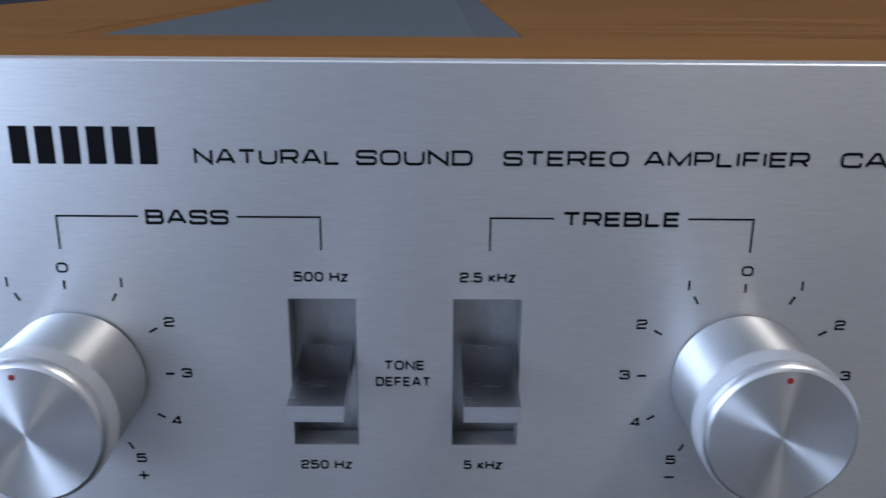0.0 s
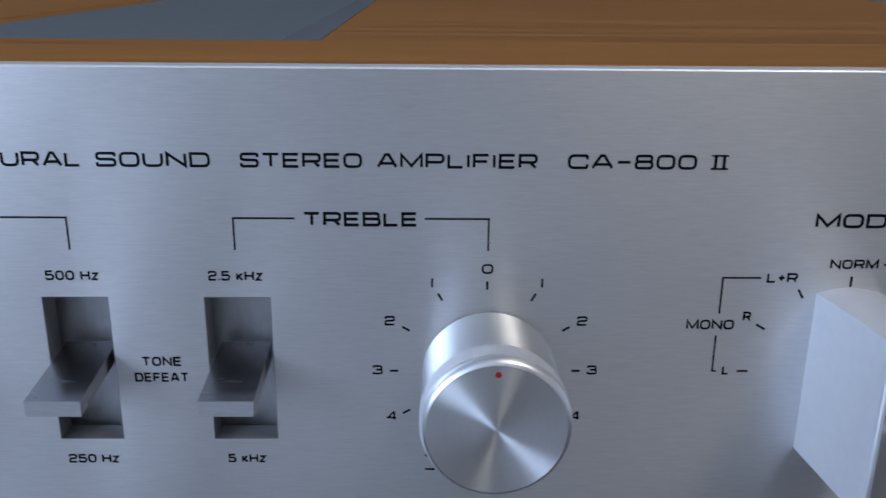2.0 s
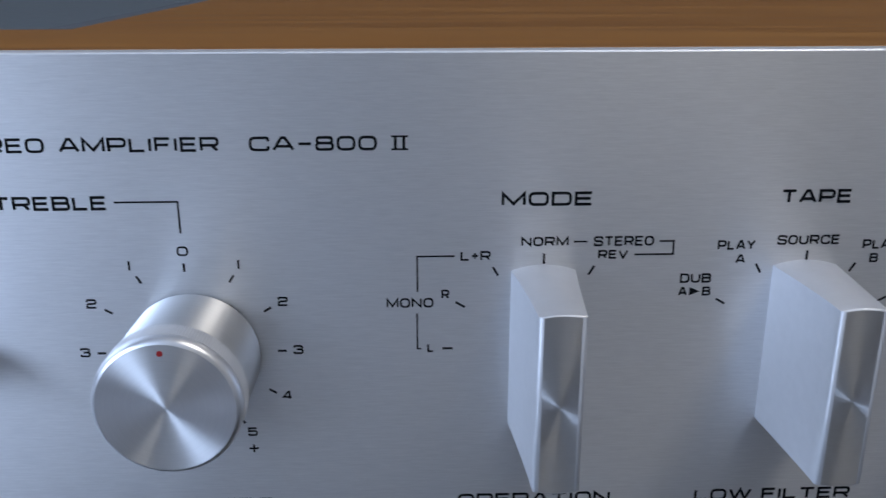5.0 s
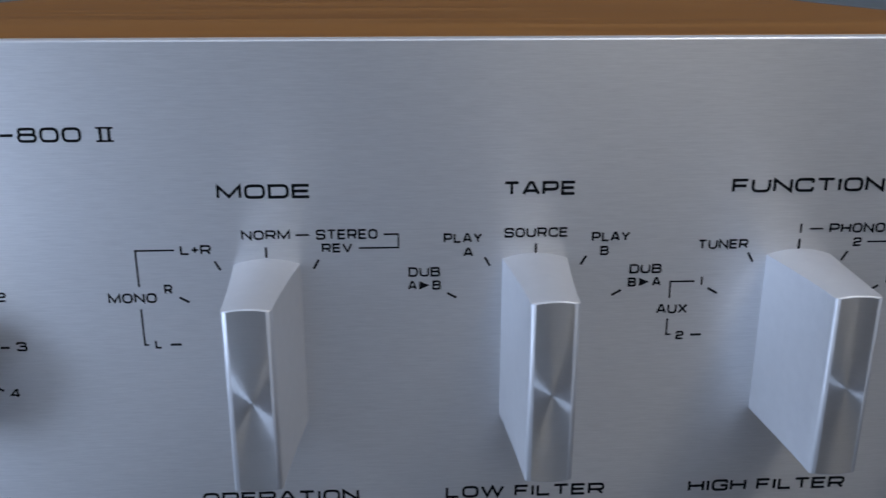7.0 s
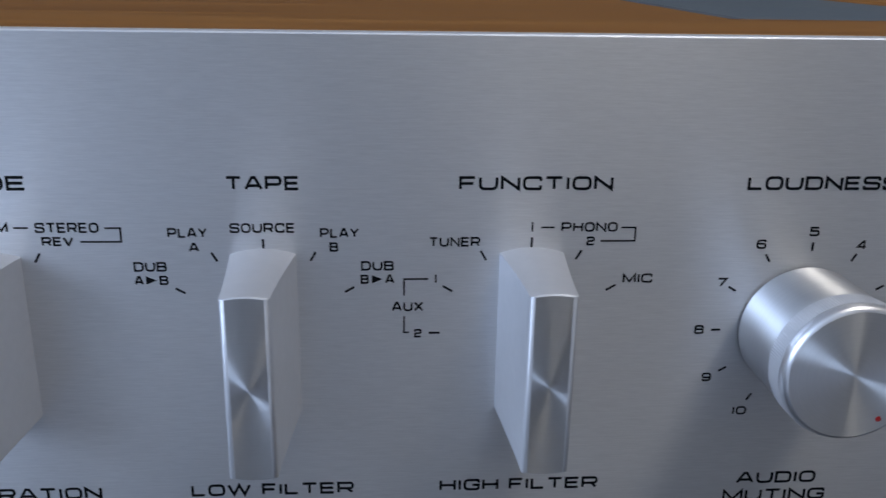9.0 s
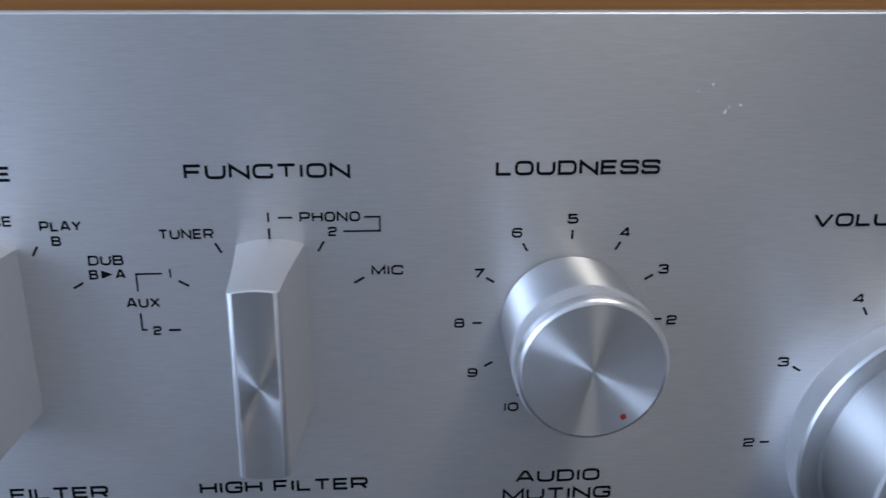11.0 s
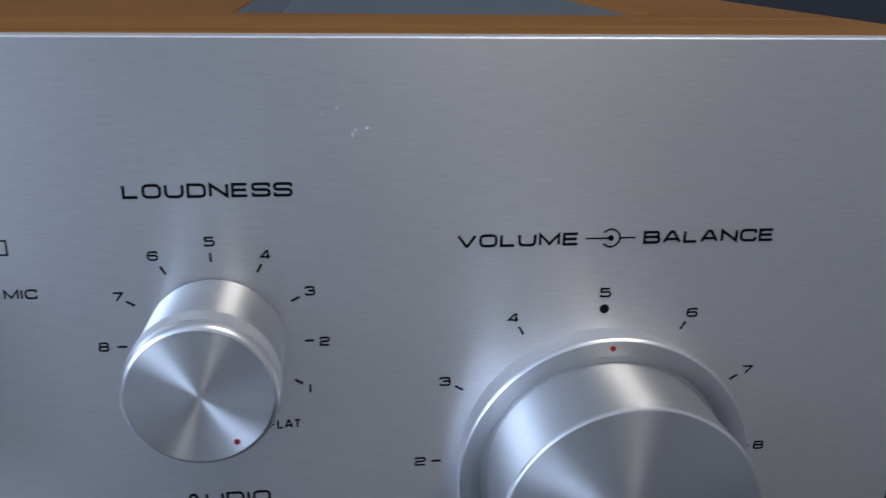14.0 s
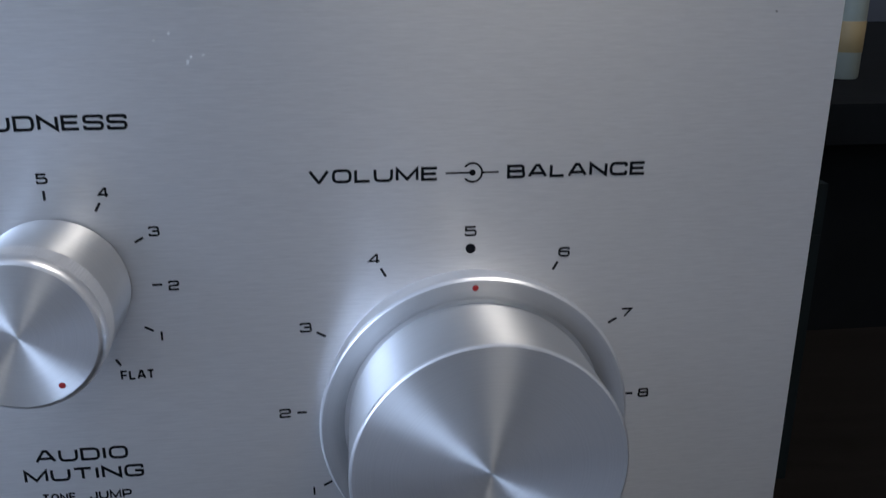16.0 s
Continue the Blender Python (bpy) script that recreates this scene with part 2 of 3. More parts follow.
def window(name, a0, a1, c0, c1, at, along_x):
    e = Matrix.Identity(4) if along_x else Matrix(((0, 1, 0, 0), (1, 0, 0, 0), (0, 0, 1, 0), (0, 0, 0, 1)))
    bm = slab([a0, a0 + 0.05, a1 - 0.05, a1], [c0, c0 + 0.05, c1 - 0.05, c1], [(1, 1)], at - 0.08, at - 0.03, True)
    bmesh.ops.transform(bm, matrix=e, verts=bm.verts)
    ob = structure(name, bm, FRAME, "white painted window frame letting in daylight", "window")
    return ob


window("window_1", *WIN_SIDE, x0, False)
window("window_2", *WIN_BACK, y0, True)
bm = slab([ROOF_LIGHT[0], ROOF_LIGHT[0] + 0.04, ROOF_LIGHT[1] - 0.04, ROOF_LIGHT[1]], [ROOF_LIGHT[2], ROOF_LIGHT[2] + 0.04, ROOF_LIGHT[3] - 0.04, ROOF_LIGHT[3]], [(1, 1)], z1 + 0.03, z1 + 0.08, False)
structure("window_3", bm, FRAME, "white painted frame of a small roof light", "window")

# ------------------------------------------------------------------ the shelf that carries the amplifier
shelf = tagged(new("sideboard"), "low dark wooden sideboard carrying the amplifier", "sideboard")
shelf.location = (0.3, 0.2, z0)
bpy.context.view_layer.update()
part("top", bevelled(box(bmesh.new(), -0.5, 1.2, -0.13, 0.6, -0.03, 0.0), 0.002), TABLE, shelf)
for x in (-0.49, 1.16):
    part("side_panel", bevelled(box(bmesh.new(), x, x + 0.03, -0.12, 0.59, z0, -0.031), 0.002), TABLE, shelf)
part("front_panel", bevelled(box(bmesh.new(), -0.459, 1.159, -0.10, -0.08, z0 + 0.05, -0.031), 0.002), TABLE, shelf)

# ------------------------------------------------------------------ the amplifier
amp = tagged(new("amplifier"), "silver stereo amplifier with brushed aluminium front and walnut case", "amplifier")
amp.location = (0.137, 0.15, 0.0)
bpy.context.view_layer.update()

PX0, PX1, PZ0, PZ1 = -0.1060, 0.3559, 0.012, 0.156     # the front plate
SLOTS = ((0.0025, 0.0119), (0.0259, 0.0354))
SZ0, SZ1 = 0.0997, 0.1228


def in_slot(c):
    return -0.01 < c.x < 0.05 and SZ0 - 0.001 < c.z < SZ1 + 0.001


us = [PX0, SLOTS[0][0], SLOTS[0][1], SLOTS[1][0], SLOTS[1][1], PX1]
bm = bevelled(slab(us, [PZ0, SZ0, SZ1, PZ1], [(1, 1), (3, 1)], 0.0, 0.0042, True), 0.00055, 3, choose=lambda e: not in_slot(e.verts[0].co) and not in_slot(e.verts[1].co))
bevelled(bm, 0.00012, 2, 80, choose=lambda e: in_slot(e.verts[0].co) and in_slot(e.verts[1].co))
bm.normal_update()
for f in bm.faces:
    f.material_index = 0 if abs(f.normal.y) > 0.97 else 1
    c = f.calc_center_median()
    # walls inside the slots get the tone darkened for shade
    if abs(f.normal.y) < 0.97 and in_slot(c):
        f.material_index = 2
plate = part("front_panel", bm, [PLATE, EDGE, SLOT_SHADED], amp,
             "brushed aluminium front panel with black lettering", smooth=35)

# tone switches: a sunk steel backing and a flat lever in each slot
for (sx0, sx1), lx in zip(SLOTS, (0.0075, 0.0309)):
    bm = box(bmesh.new(), sx0 - 0.002, sx1 + 0.002, 0.0058, 0.0068, SZ0 - 0.002, SZ1 + 0.002)
    part("switch_backing", bm, SLOT_BACK, amp, "dull steel backing sunk behind the switch slot")
    bm = box(bmesh.new(), -0.00378, 0.00378, -0.0158, 0.0, -0.0023, 0.0)
    for v in bm.verts:                      # slopes down to its end, which stays upright
        v.co.z += v.co.y * 0.115
    bm = bevelled(bm, 0.0002, 2)
    bm.normal_update()
    for f in bm.faces:
        f.material_index = 1 if f.normal.y < -0.9 else 0
    ob = part("switch_lever", bm, [LEVER_DARK, LEVER_END], amp, "flat satin metal switch lever, pushed to the middle", smooth=35)
    ob.matrix_world = pose(lx, 0.0035, 0.1143)


# ------------------------------------------------------------------ knobs
def knob(name, x, z, dot, label, girth=1.012, length=17.3):
    """A turned knob of 20 mm with a brighter edge and a red pointer dot at the angle dot, in degrees clockwise from the top."""
    at = (x, 0, z)
    cut = 18.1 - length
    mm = lambda prof: [(r * girth * MM, (y + cut if y < -1 else y) * MM) for r, y in prof]
    ob = part(name, lathe(mm([(9.2, 0.0), (9.2, -0.4), (9.75, -0.4), (9.85, -0.6), (9.9, -13.00), (9.5, -13.00), (9.5, -17.80), (0, -17.80)]), [0] * 7), SIDE, amp, label, at=at, smooth=28)
    band = lathe(mm([(9.6, -13.02), (10.0, -13.05), (10.12, -13.25), (10.12, -16.50), (9.6, -16.52)]), [0] * 4, 320)
    for i, v in enumerate(band.verts):
        if i % 2 and abs(v.co.y + 0.0149 - cut * MM) < 0.0022 and math.hypot(v.co.x, v.co.z) > 0.01005 * girth:
            v.co.x *= 0.9972
            v.co.z *= 0.9972
    part("knurled_band", band, KNURL, ob, "finely knurled grip band", at=at)
    part("bright_rim", lathe(mm([(9.4, -16.53), (10.1, -16.55), (10.1, -16.85), (10.0, -17.3), (9.78, -17.75), (9.5, -18.0), (9.28, -18.11), (9.2, -17.85)]), [0] * 7), POLISH, ob, "bright cut rim", at=at, smooth=40)
    part("knob_face", lathe(mm([(9.27, -17.82), (9.27, -18.1), (0, -18.1)]), [0] * 2), FACE, ob, "lathe-turned knob face", at=at, smooth=28)
    a = radians(dot)
    part("pointer_dot", disc(0.00042, -0.00004, 0.0001, dome=0.00003), RED, ob, "small red pointer dot", at=(x + 0.0081 * math.sin(a), -length * MM, z + 0.0081 * math.cos(a)), smooth=40)
    return ob


DIAL = 0.11115
BASS_X, TREB_X, MODE_X, TAPE_X, FUNC_X, LOUD_X, VOL_X, VOL_Z = -0.0288, 0.0670, 0.1203, 0.1600, 0.19975, 0.2432, 0.30225, 0.08915
SHAFT_X = VOL_X + 0.0002
knob("bass_knob", BASS_X + 0.0003, DIAL - 0.0003, -4, "turned aluminium bass knob set near zero")
knob("treble_knob", TREB_X + 0.0005, DIAL - 0.0003, 0, "turned aluminium treble knob set to zero")
knob("loudness_knob", LOUD_X, DIAL + 0.0003, 147, "turned aluminium loudness knob turned to flat", 1.03)

def knurled(bm):
    """Fine teeth round the ring's edge."""
    for i, v in enumerate(bm.verts):
        r = math.hypot(v.co.x, v.co.z)
        if r > 0.0225 and -0.0057 < v.co.y < -0.0003 and i % 2:
            v.co.x *= 0.9945
            v.co.z *= 0.9945
    return bm


prof = [(22.4, 0.0), (22.55, -0.4), (22.75, -1.2), (23.4, -5.9), (23.2, -6.25), (23.0, -6.4), (22.6, -6.4), (21.6, -6.28), (20.6, -6.0), (19.9, -5.55), (19.7, -5.2), (18.6, -5.2)]
ring = part("balance_ring", knurled(lathe([(r * MM, y * MM) for r, y in prof], [1, 0, 0, 1, 1, 2, 2, 2, 2, 2, 2], 360)), [KNURL, POLISH, DISH], amp,
            "flat turned aluminium balance ring round the volume knob", at=(SHAFT_X, 0, VOL_Z), smooth=28)
part("pointer_dot", disc(0.00045, -0.00004, 0.0001, dome=0.00003), RED, ring, "small red pointer dot", at=(VOL_X - 0.0002, -0.0064, VOL_Z + 0.0219), smooth=40)
prof = [(19.05, -5.0), (19.08, -6.3), (19.45, -19.55), (19.32, -19.85), (19.1, -20.0), (0, -20.0)]
vol = part("volume_knob", lathe([(r * MM, y * MM) for r, y in prof], [0, 0, 1, 1, 1], 160), [SIDE, POLISH], amp,
           "large turned aluminium volume knob", at=(SHAFT_X, 0, VOL_Z), smooth=28)
part("knob_face", lathe([(0.01905, -0.0199), (0.01905, -0.02004), (0, -0.02004)], [0, 0], 160), FACE, vol, "lathe-turned knob face", at=(SHAFT_X, 0, VOL_Z), smooth=28)


def selector_blade():
    """A round-ended blade: part of a turned disc of 13.7 mm radius, cut by two flaring sides."""
    bm = bmesh.new()
    R, D, steps, arc, soft = 13.75, 18.9, 10, 8, 0.75
    levels = []
    for k in range(steps + 1):
        s = k / steps
        levels.append((3.25 + 1.6 * (1 - s) ** 1.3, R - 0.25 * s, -(D - 0.6 * soft) * s))
    w, r, y = levels[-1]
    for k in range(1, 4):                           # the front edge is eased, more at the sides than at the ends
        u = radians(30 * k)
        levels.append((w - soft * (1 - math.cos(u)), r - 0.35 * soft * (1 - math.cos(u)), y - 0.6 * soft * math.sin(u)))
    rows_ = []
    for w, r, y in levels:
        loop = []
        for i in range(arc + 1):
            x = -w + 2 * w * i / arc
            loop.append((x, math.sqrt(r * r - x * x)))
        for i in range(arc + 1):
            x = w - 2 * w * i / arc
            loop.append((x, -math.sqrt(r * r - x * x)))
        rows_.append([bm.verts.new((x * MM, y * MM, z * MM)) for x, z in loop])
    n = len(rows_[0])
    for k, (a, b) in enumerate(zip(rows_, rows_[1:])):
        for i in range(n):
            f = bm.faces.new((a[i], a[(i + 1) % n], b[(i + 1) % n], b[i]))
            f.material_index = 1 if k >= steps else 0
    return bm, [v.co.copy() for v in rows_[-1]]


for nm, x, z in (("mode_selector", MODE_X, DIAL - 0.0003), ("tape_selector", TAPE_X - 0.0001, DIAL), ("function_selector", FUNC_X + 0.0001, DIAL)):
    bm, outline = selector_blade()
    ob = part(nm, bm, [SATIN, CHAMFER], amp, "upright blade-shaped satin aluminium selector knob", at=(x, 0, z), smooth=42)
    bm = bmesh.new()
    front = [bm.verts.new(c) for c in outline]
    rear = [bm.verts.new(c + Vector((0, 0.0008, 0))) for c in outline]
    bm.faces.new(front), bm.faces.new(rear)
    for i in range(len(front)):
        k = (i + 1) % len(front)
        bm.faces.new((front[i], front[k], rear[k], rear[i]))
    part("selector_face", bm, BLADE, ob, "lathe-turned narrow face", at=(x, 0, z))

# ------------------------------------------------------------------ the case
WX0, WX1, WY0, WY1, WZ = -0.1070, 0.3569, 0.0042, 0.318, 0.1560
VY0, VY1 = 0.0425, 0.285
VENTS = ((-0.0425, 0.0385), (0.2435, 0.3225))
us = [WX0, VENTS[0][0], VENTS[0][1], VENTS[1][0], VENTS[1][1], WX1]
part("case_top", bevelled(slab(us, [WY0 + 0.0006, VY0, VY1, WY1], [(1, 1), (3, 1)], WZ - 0.012, WZ, False), 0.0011, 3), WOOD, amp,
     "walnut veneered top board with two sunk vents", smooth=35)
for x in (WX0, WX1 - 0.012):
    part("case_side", bevelled(box(bmesh.new(), x, x + 0.012, WY0 + 0.0006, WY1, 0.012, WZ - 0.0121), 0.0006), WOOD, amp, "walnut veneered side board")
part("case_bottom", box(bmesh.new(), WX0 + 0.0121, WX1 - 0.0121, WY0 + 0.002, WY1 - 0.002, 0.012, 0.014), BLACK, amp)
part("case_back", box(bmesh.new(), WX0 + 0.0121, WX1 - 0.0121, WY1 - 0.004, WY1 - 0.002, 0.0141, WZ - 0.0121), BLACK, amp)
for vx0, vx1 in VENTS:
    d = 0.0008
    left, right = (0.003, 0.008) if vx0 < 0.1 else (0.008, 0.003)
    s = 0.008
    bm = bmesh.new()
    top = [bm.verts.new((x, y, WZ - 0.0003)) for x, y in ((vx0, VY0), (vx1, VY0), (vx1, VY1), (vx0, VY1))]
    low = [bm.verts.new((x, y, WZ - d)) for x, y in ((vx0 + left, VY0 + s * 0.4), (vx1 - right, VY0 + s * 0.4), (vx1 - right, VY1 - s), (vx0 + left, VY1 - s))]
    under = [bm.verts.new((x, y, WZ - 0.0115)) for x, y in ((vx0, VY0), (vx1, VY0), (vx1, VY1), (vx0, VY1))]
    for i in range(4):
        j = (i + 1) % 4
        bm.faces.new((top[i], top[j], low[j], low[i])).material_index = 2 if i == (3 if vx0 < 0.1 else 1) else 1
        bm.faces.new((top[i], top[j], under[j], under[i])).material_index = 1
    bm.faces.new(low).material_index = 0
    bm.faces.new(under).material_index = 1
    part("vent_tray", bm, [TRAY, TRAY_DARK, WOOD], amp, "grey painted metal vent tray sunk in the top")
for x in (-0.04, 0.31):
    for y in (0.04, 0.28):
        bm = lathe([(0, 0.0), (0.011, 0.0), (0.0125, 0.002), (0.0125, 0.012), (0, 0.012)], [0] * 4, 32)
        bmesh.ops.transform(bm, matrix=Matrix.Rotation(radians(90), 4, "X"), verts=bm.verts)
        part("foot", bm, RUBBER, amp, "round black rubber foot", at=(x, y, 0.0), smooth=40)

# ------------------------------------------------------------------ print on the front plate
Y_TOP, Y_LOW = -0.00006, 0.0001


def bar(name, x0_, z0_, x1_, z1_, width=0.00028, mat=PRINT):
    """A printed stroke from one point of the plate to another."""
    a, b = Vector((x0_, z0_)), Vector((x1_, z1_))
    d = (b - a).normalized()
    s = Vector((-d.y, d.x)) * width / 2
    c = (a + b) / 2
    bm = bmesh.new()
    top, low = [], []
    for p in (a + s - c, b + s - c, b - s - c, a - s - c):
        top.append(bm.verts.new((p.x, Y_TOP, p.y)))
        low.append(bm.verts.new((p.x, Y_LOW, p.y)))
    bm.faces.new(top), bm.faces.new(low)
    for i in range(4):
        bm.faces.new((top[i], top[(i + 1) % 4], low[(i + 1) % 4], low[i]))
    return part(name, bm, mat, plate, at=(c.x, 0, c.y))


# wide square letters drawn with one even stroke: runs of points in a unit cell.
# A point is rounded at its corner unless it carries a third value; a run that ends with "o" is closed.
BOX = ((0, 0), (0, 1), (1, 1), (1, 0), "o")
GLYPHS = {
    "A": (((0, 0), (0.41, 1, 0), (0.59, 1, 0), (1, 0)), ((0.14, 0.29), (0.86, 0.29))),
    "B": (((0, 0.53), (0, 1, 0), (0.95, 1), (0.95, 0.53), (0, 0.53)), ((0, 0.53), (1, 0.53), (1, 0), (0, 0, 0), (0, 0.53))),
    "C": (((1, 0.7), (1, 1), (0, 1), (0, 0), (1, 0), (1, 0.3)),),
    "D": (((0, 0, 0), (0, 1, 0), (1, 1), (1, 0), "o"),),
    "E": (((1, 1), (0, 1, 0), (0, 0, 0), (1, 0)), ((0, 0.51), (0.93, 0.51))),
    "F": (((1, 1), (0, 1, 0), (0, 0)), ((0, 0.48), (0.9, 0.48))),
    "G": (((1, 0.72), (1, 1), (0, 1), (0, 0), (1, 0), (1, 0.47, 0), (0.56, 0.47)),),
    "H": (((0, 0), (0, 1)), ((1, 0), (1, 1)), ((0, 0.5), (1, 0.5))),
    "I": (((0.5, 0), (0.5, 1)),),
    "J": (((1, 1), (1, 0), (0, 0), (0, 0.36)),),
    "K": (((0, 0), (0, 1)), ((0.95, 1), (0.3, 0.5, 0), (1, 0)), ((0, 0.5), (0.34, 0.5))),
    "L": (((0, 1), (0, 0, 0), (1, 0)),),
    "M": (((0, 0), (0, 1, 0), (0.5, 0.08, 0), (1, 1, 0), (1, 0)),),
    "N": (((0, 0), (0, 1, 0), (1, 0, 0), (1, 1)),),
    "O": (BOX,),
    "P": (((0, 0), (0, 1, 0), (1, 1), (1, 0.4), (0, 0.4)),),
    "R": (((0, 0), (0, 1, 0), (1, 1), (1, 0.42), (0, 0.42)), ((0.62, 0.42), (0.96, 0))),
    "S": (((1, 0.74), (1, 1), (0, 1), (0, 0.52), (1, 0.5), (1, 0), (0, 0), (0, 0.26)),),
    "T": (((0, 1), (1, 1)), ((0.5, 1), (0.5, 0))),
    "U": (((0, 1), (0, 0), (1, 0), (1, 1)),),
    "V": (((0, 1), (0.47, 0, 0), (0.53, 0, 0), (1, 1)),),
    "W": (((0, 1), (0.25, 0, 0), (0.5, 1, 0), (0.75, 0, 0), (1, 1)),),
    "X": (((0, 1), (1, 0)), ((0, 0), (1, 1))),
    "Y": (((0, 1), (0.5, 0.45, 0), (1, 1)), ((0.5, 0.45), (0.5, 0))),
    "k": (((0, 0), (0, 0.78)), ((0.95, 0.78), (0.25, 0.4, 0), (1, 0)), ((0, 0.4), (0.3, 0.4))),
    "z": (((0, 0.76), (1, 0.76, 0), (0, 0, 0), (1, 0)),),
    "0": (BOX,),
    "1": (((0.5, 0), (0.5, 1)),),
    "2": (((0, 0.74), (0, 1), (1, 1), (1, 0.52), (0, 0.48), (0, 0, 0), (1, 0)),),
    "3": (((0, 0.78), (0, 1), (0.95, 1), (0.95, 0.53), (0.3, 0.53)), ((0.3, 0.53), (1, 0.53), (1, 0), (0, 0), (0, 0.22))),
    "4": (((0.76, 0), (0.76, 1, 0), (0.62, 1, 0), (0, 0.27, 0), (1, 0.27)),),
    "5": (((0.96, 1), (0.04, 1, 0), (0.04, 0.57, 0), (1, 0.6), (1, 0), (0, 0), (0, 0.22)),),
    "6": (((0.98, 0.8), (0.98, 1), (0, 1), (0, 0), (1, 0), (1, 0.57), (0, 0.57)),),
    "7": (((0, 1), (1, 1, 0), (0.3, 0)),),
    "8": (((0.04, 0.53), (0.04, 1), (0.96, 1), (0.96, 0.53), "o"), ((0, 0), (0, 0.53), (1, 0.53), (1, 0), "o")),
    "9": (((0.02, 0.2), (0.02, 0), (1, 0), (1, 1), (0, 1), (0, 0.43), (1, 0.43)),),
    ".": (((0.5, -0.05), (0.5, 0.1)),),
    "-": (((0, 0.48), (1, 0.48)),),
    "+": (((0, 0.5), (1, 0.5)), ((0.5, 0.14), (0.5, 0.86))),
}
# width of a letter in parts of a full one
WIDE = {"I": 0.2, "1": 0.2, ".": 0.2, "M": 1.18, "W": 1.4, "L": 0.86, "E": 0.9, "F": 0.88, "J": 0.82, "-": 0.75, "+": 0.75, "k": 0.74, "z": 0.74, "T": 0.98, "A": 1.08, "V": 1.06, **{d: 0.92 for d in "234567890"}}
GAP, BLANK = 0.13, 0.5


def rounded(points, radius):
    """The run of points with an arc at each soft corner."""
    closed = points[-1] == "o"
    pts = [p for p in points if p != "o"]
    n, out = len(pts), []
    for i, p in enumerate(pts):
        c = Vector(p[:2])
        if not closed and i in (0, n - 1) or len(p) > 2:
            out.append(c)
            continue
        a, b = Vector(pts[i - 1][:2]) - c, Vector(pts[(i + 1) % n][:2]) - c
        r = min(radius, a.length * 0.5, b.length * 0.5)
        a, b = c + a.normalized() * r, c + b.normalized() * r
        for k in range(7):
            u = k / 6
            soft = (1 - u) ** 2 * a + 2 * u * (1 - u) * c + u * u * b
            out.append(soft)
    return out, closed


def ribbon(bm, pts, closed, width, y):
    """A flat printed stroke along the points, with mitred corners."""
    clean = [pts[0]]
    for p in pts[1:]:
        if (p - clean[-1]).length > 1e-6:
            clean.append(p)
    if closed and (clean[0] - clean[-1]).length < 1e-6:
        clean.pop()
    n, edge = len(clean), []
    for i, p in enumerate(clean):
        before = clean[i - 1] if closed or i else None
        after = clean[(i + 1) % n] if closed or i < n - 1 else None
        d1 = (p - before).normalized() if before is not None else (after - p).normalized()
        d2 = (after - p).normalized() if after is not None else d1
        d = d1 + d2
        d = d.normalized() if d.length > 1e-6 else d1
        side = Vector((-d.y, d.x)) * (width / 2 / max(0.45, d.dot(d1)))
        edge.append([bm.verts.new((q.x, yy, q.y)) for q in (p + side, p - side) for yy in (y, Y_LOW)])
    pairs = list(zip(edge, edge[1:])) + ([(edge[-1], edge[0])] if closed else [])
    for a, b in pairs:
        bm.faces.new((a[0], b[0], b[2], a[2]))
        bm.faces.new((a[0], a[1], b[1], b[0]))
        bm.faces.new((a[2], b[2], b[3], a[3]))
    if not closed:
        for e in (edge[0], edge[-1]):
            bm.faces.new((e[0], e[2], e[3], e[1]))


def word(text, xa, xb, zb, zt, stroke=0.23):
    """Lettering between xa and xb, from the base line zb to zt, with strokes of one width (millimetres)."""
    total = sum(BLANK if ch == " " else WIDE.get(ch, 1.0) + GAP for ch in text) - GAP
    unit, high = (xb - xa) / total, zt - zb
    bm, x, layer = bmesh.new(), -(xb - xa) / 2, 0
    for ch in text:
        if ch == " ":
            x += BLANK * unit
            continue
        w = WIDE.get(ch, 1.0) * unit
        for run in GLYPHS[ch]:
            fit = [q if q == "o" else (x + stroke / 2 + q[0] * (w - stroke), stroke / 2 + q[1] * (high - stroke), *q[2:]) for q in run]
            pts, closed = rounded(fit, 0.34 * high)
            ribbon(bm, [q * MM for q in pts], closed, stroke * MM, Y_TOP - 0.000003 * (layer % 5))
            layer += 1
        x += w + GAP * unit
    part("lettering", bm, PRINT, plate, at=((xa + xb) / 2 * MM, 0, zb * MM))


# the maker's mark is kept as plain upright blocks
for i in range(6):
    xa = -33.9 + i * 3.42
    bm = box(bmesh.new(), -0.0012, 0.0012, Y_TOP, Y_LOW, 0, 0.0051)
    part("maker_mark", bm, PRINT, plate, at=((xa + 1.55) * MM, 0, 0.1421))

Z = 142.15
for text, xa, xb in (("NATURAL", -9.2, 10.4), ("SOUND", 12.5, 28.2), ("STEREO", 32.3, 49.2), ("AMPLIFIER", 51.2, 73.6), ("CA-800", 77.8, 95.9)):
    word(text, xa, xb, Z, Z + 2.12, 0.39)
for x in (98.5, 99.7):
    bar("lettering", x * MM, Z * MM, x * MM, (Z + 2.12) * MM, 0.00042)
for z in (Z + 0.13, Z + 1.99):
    bar("lettering", 0.0979, z * MM, 0.1003, z * MM, 0.00026)

Z = 133.7
for text, xa, xb in (("BASS", -16.5, -5.1), ("TREBLE", 40.65, 56.9), ("MODE", 113.8, 127.2), ("TAPE", 155.0, 165.6), ("FUNCTION", 188.65, 211.45), ("LOUDNESS", 231.8, 255.3)):
    word(text, xa, xb, Z, Z + 2.12, 0.42)
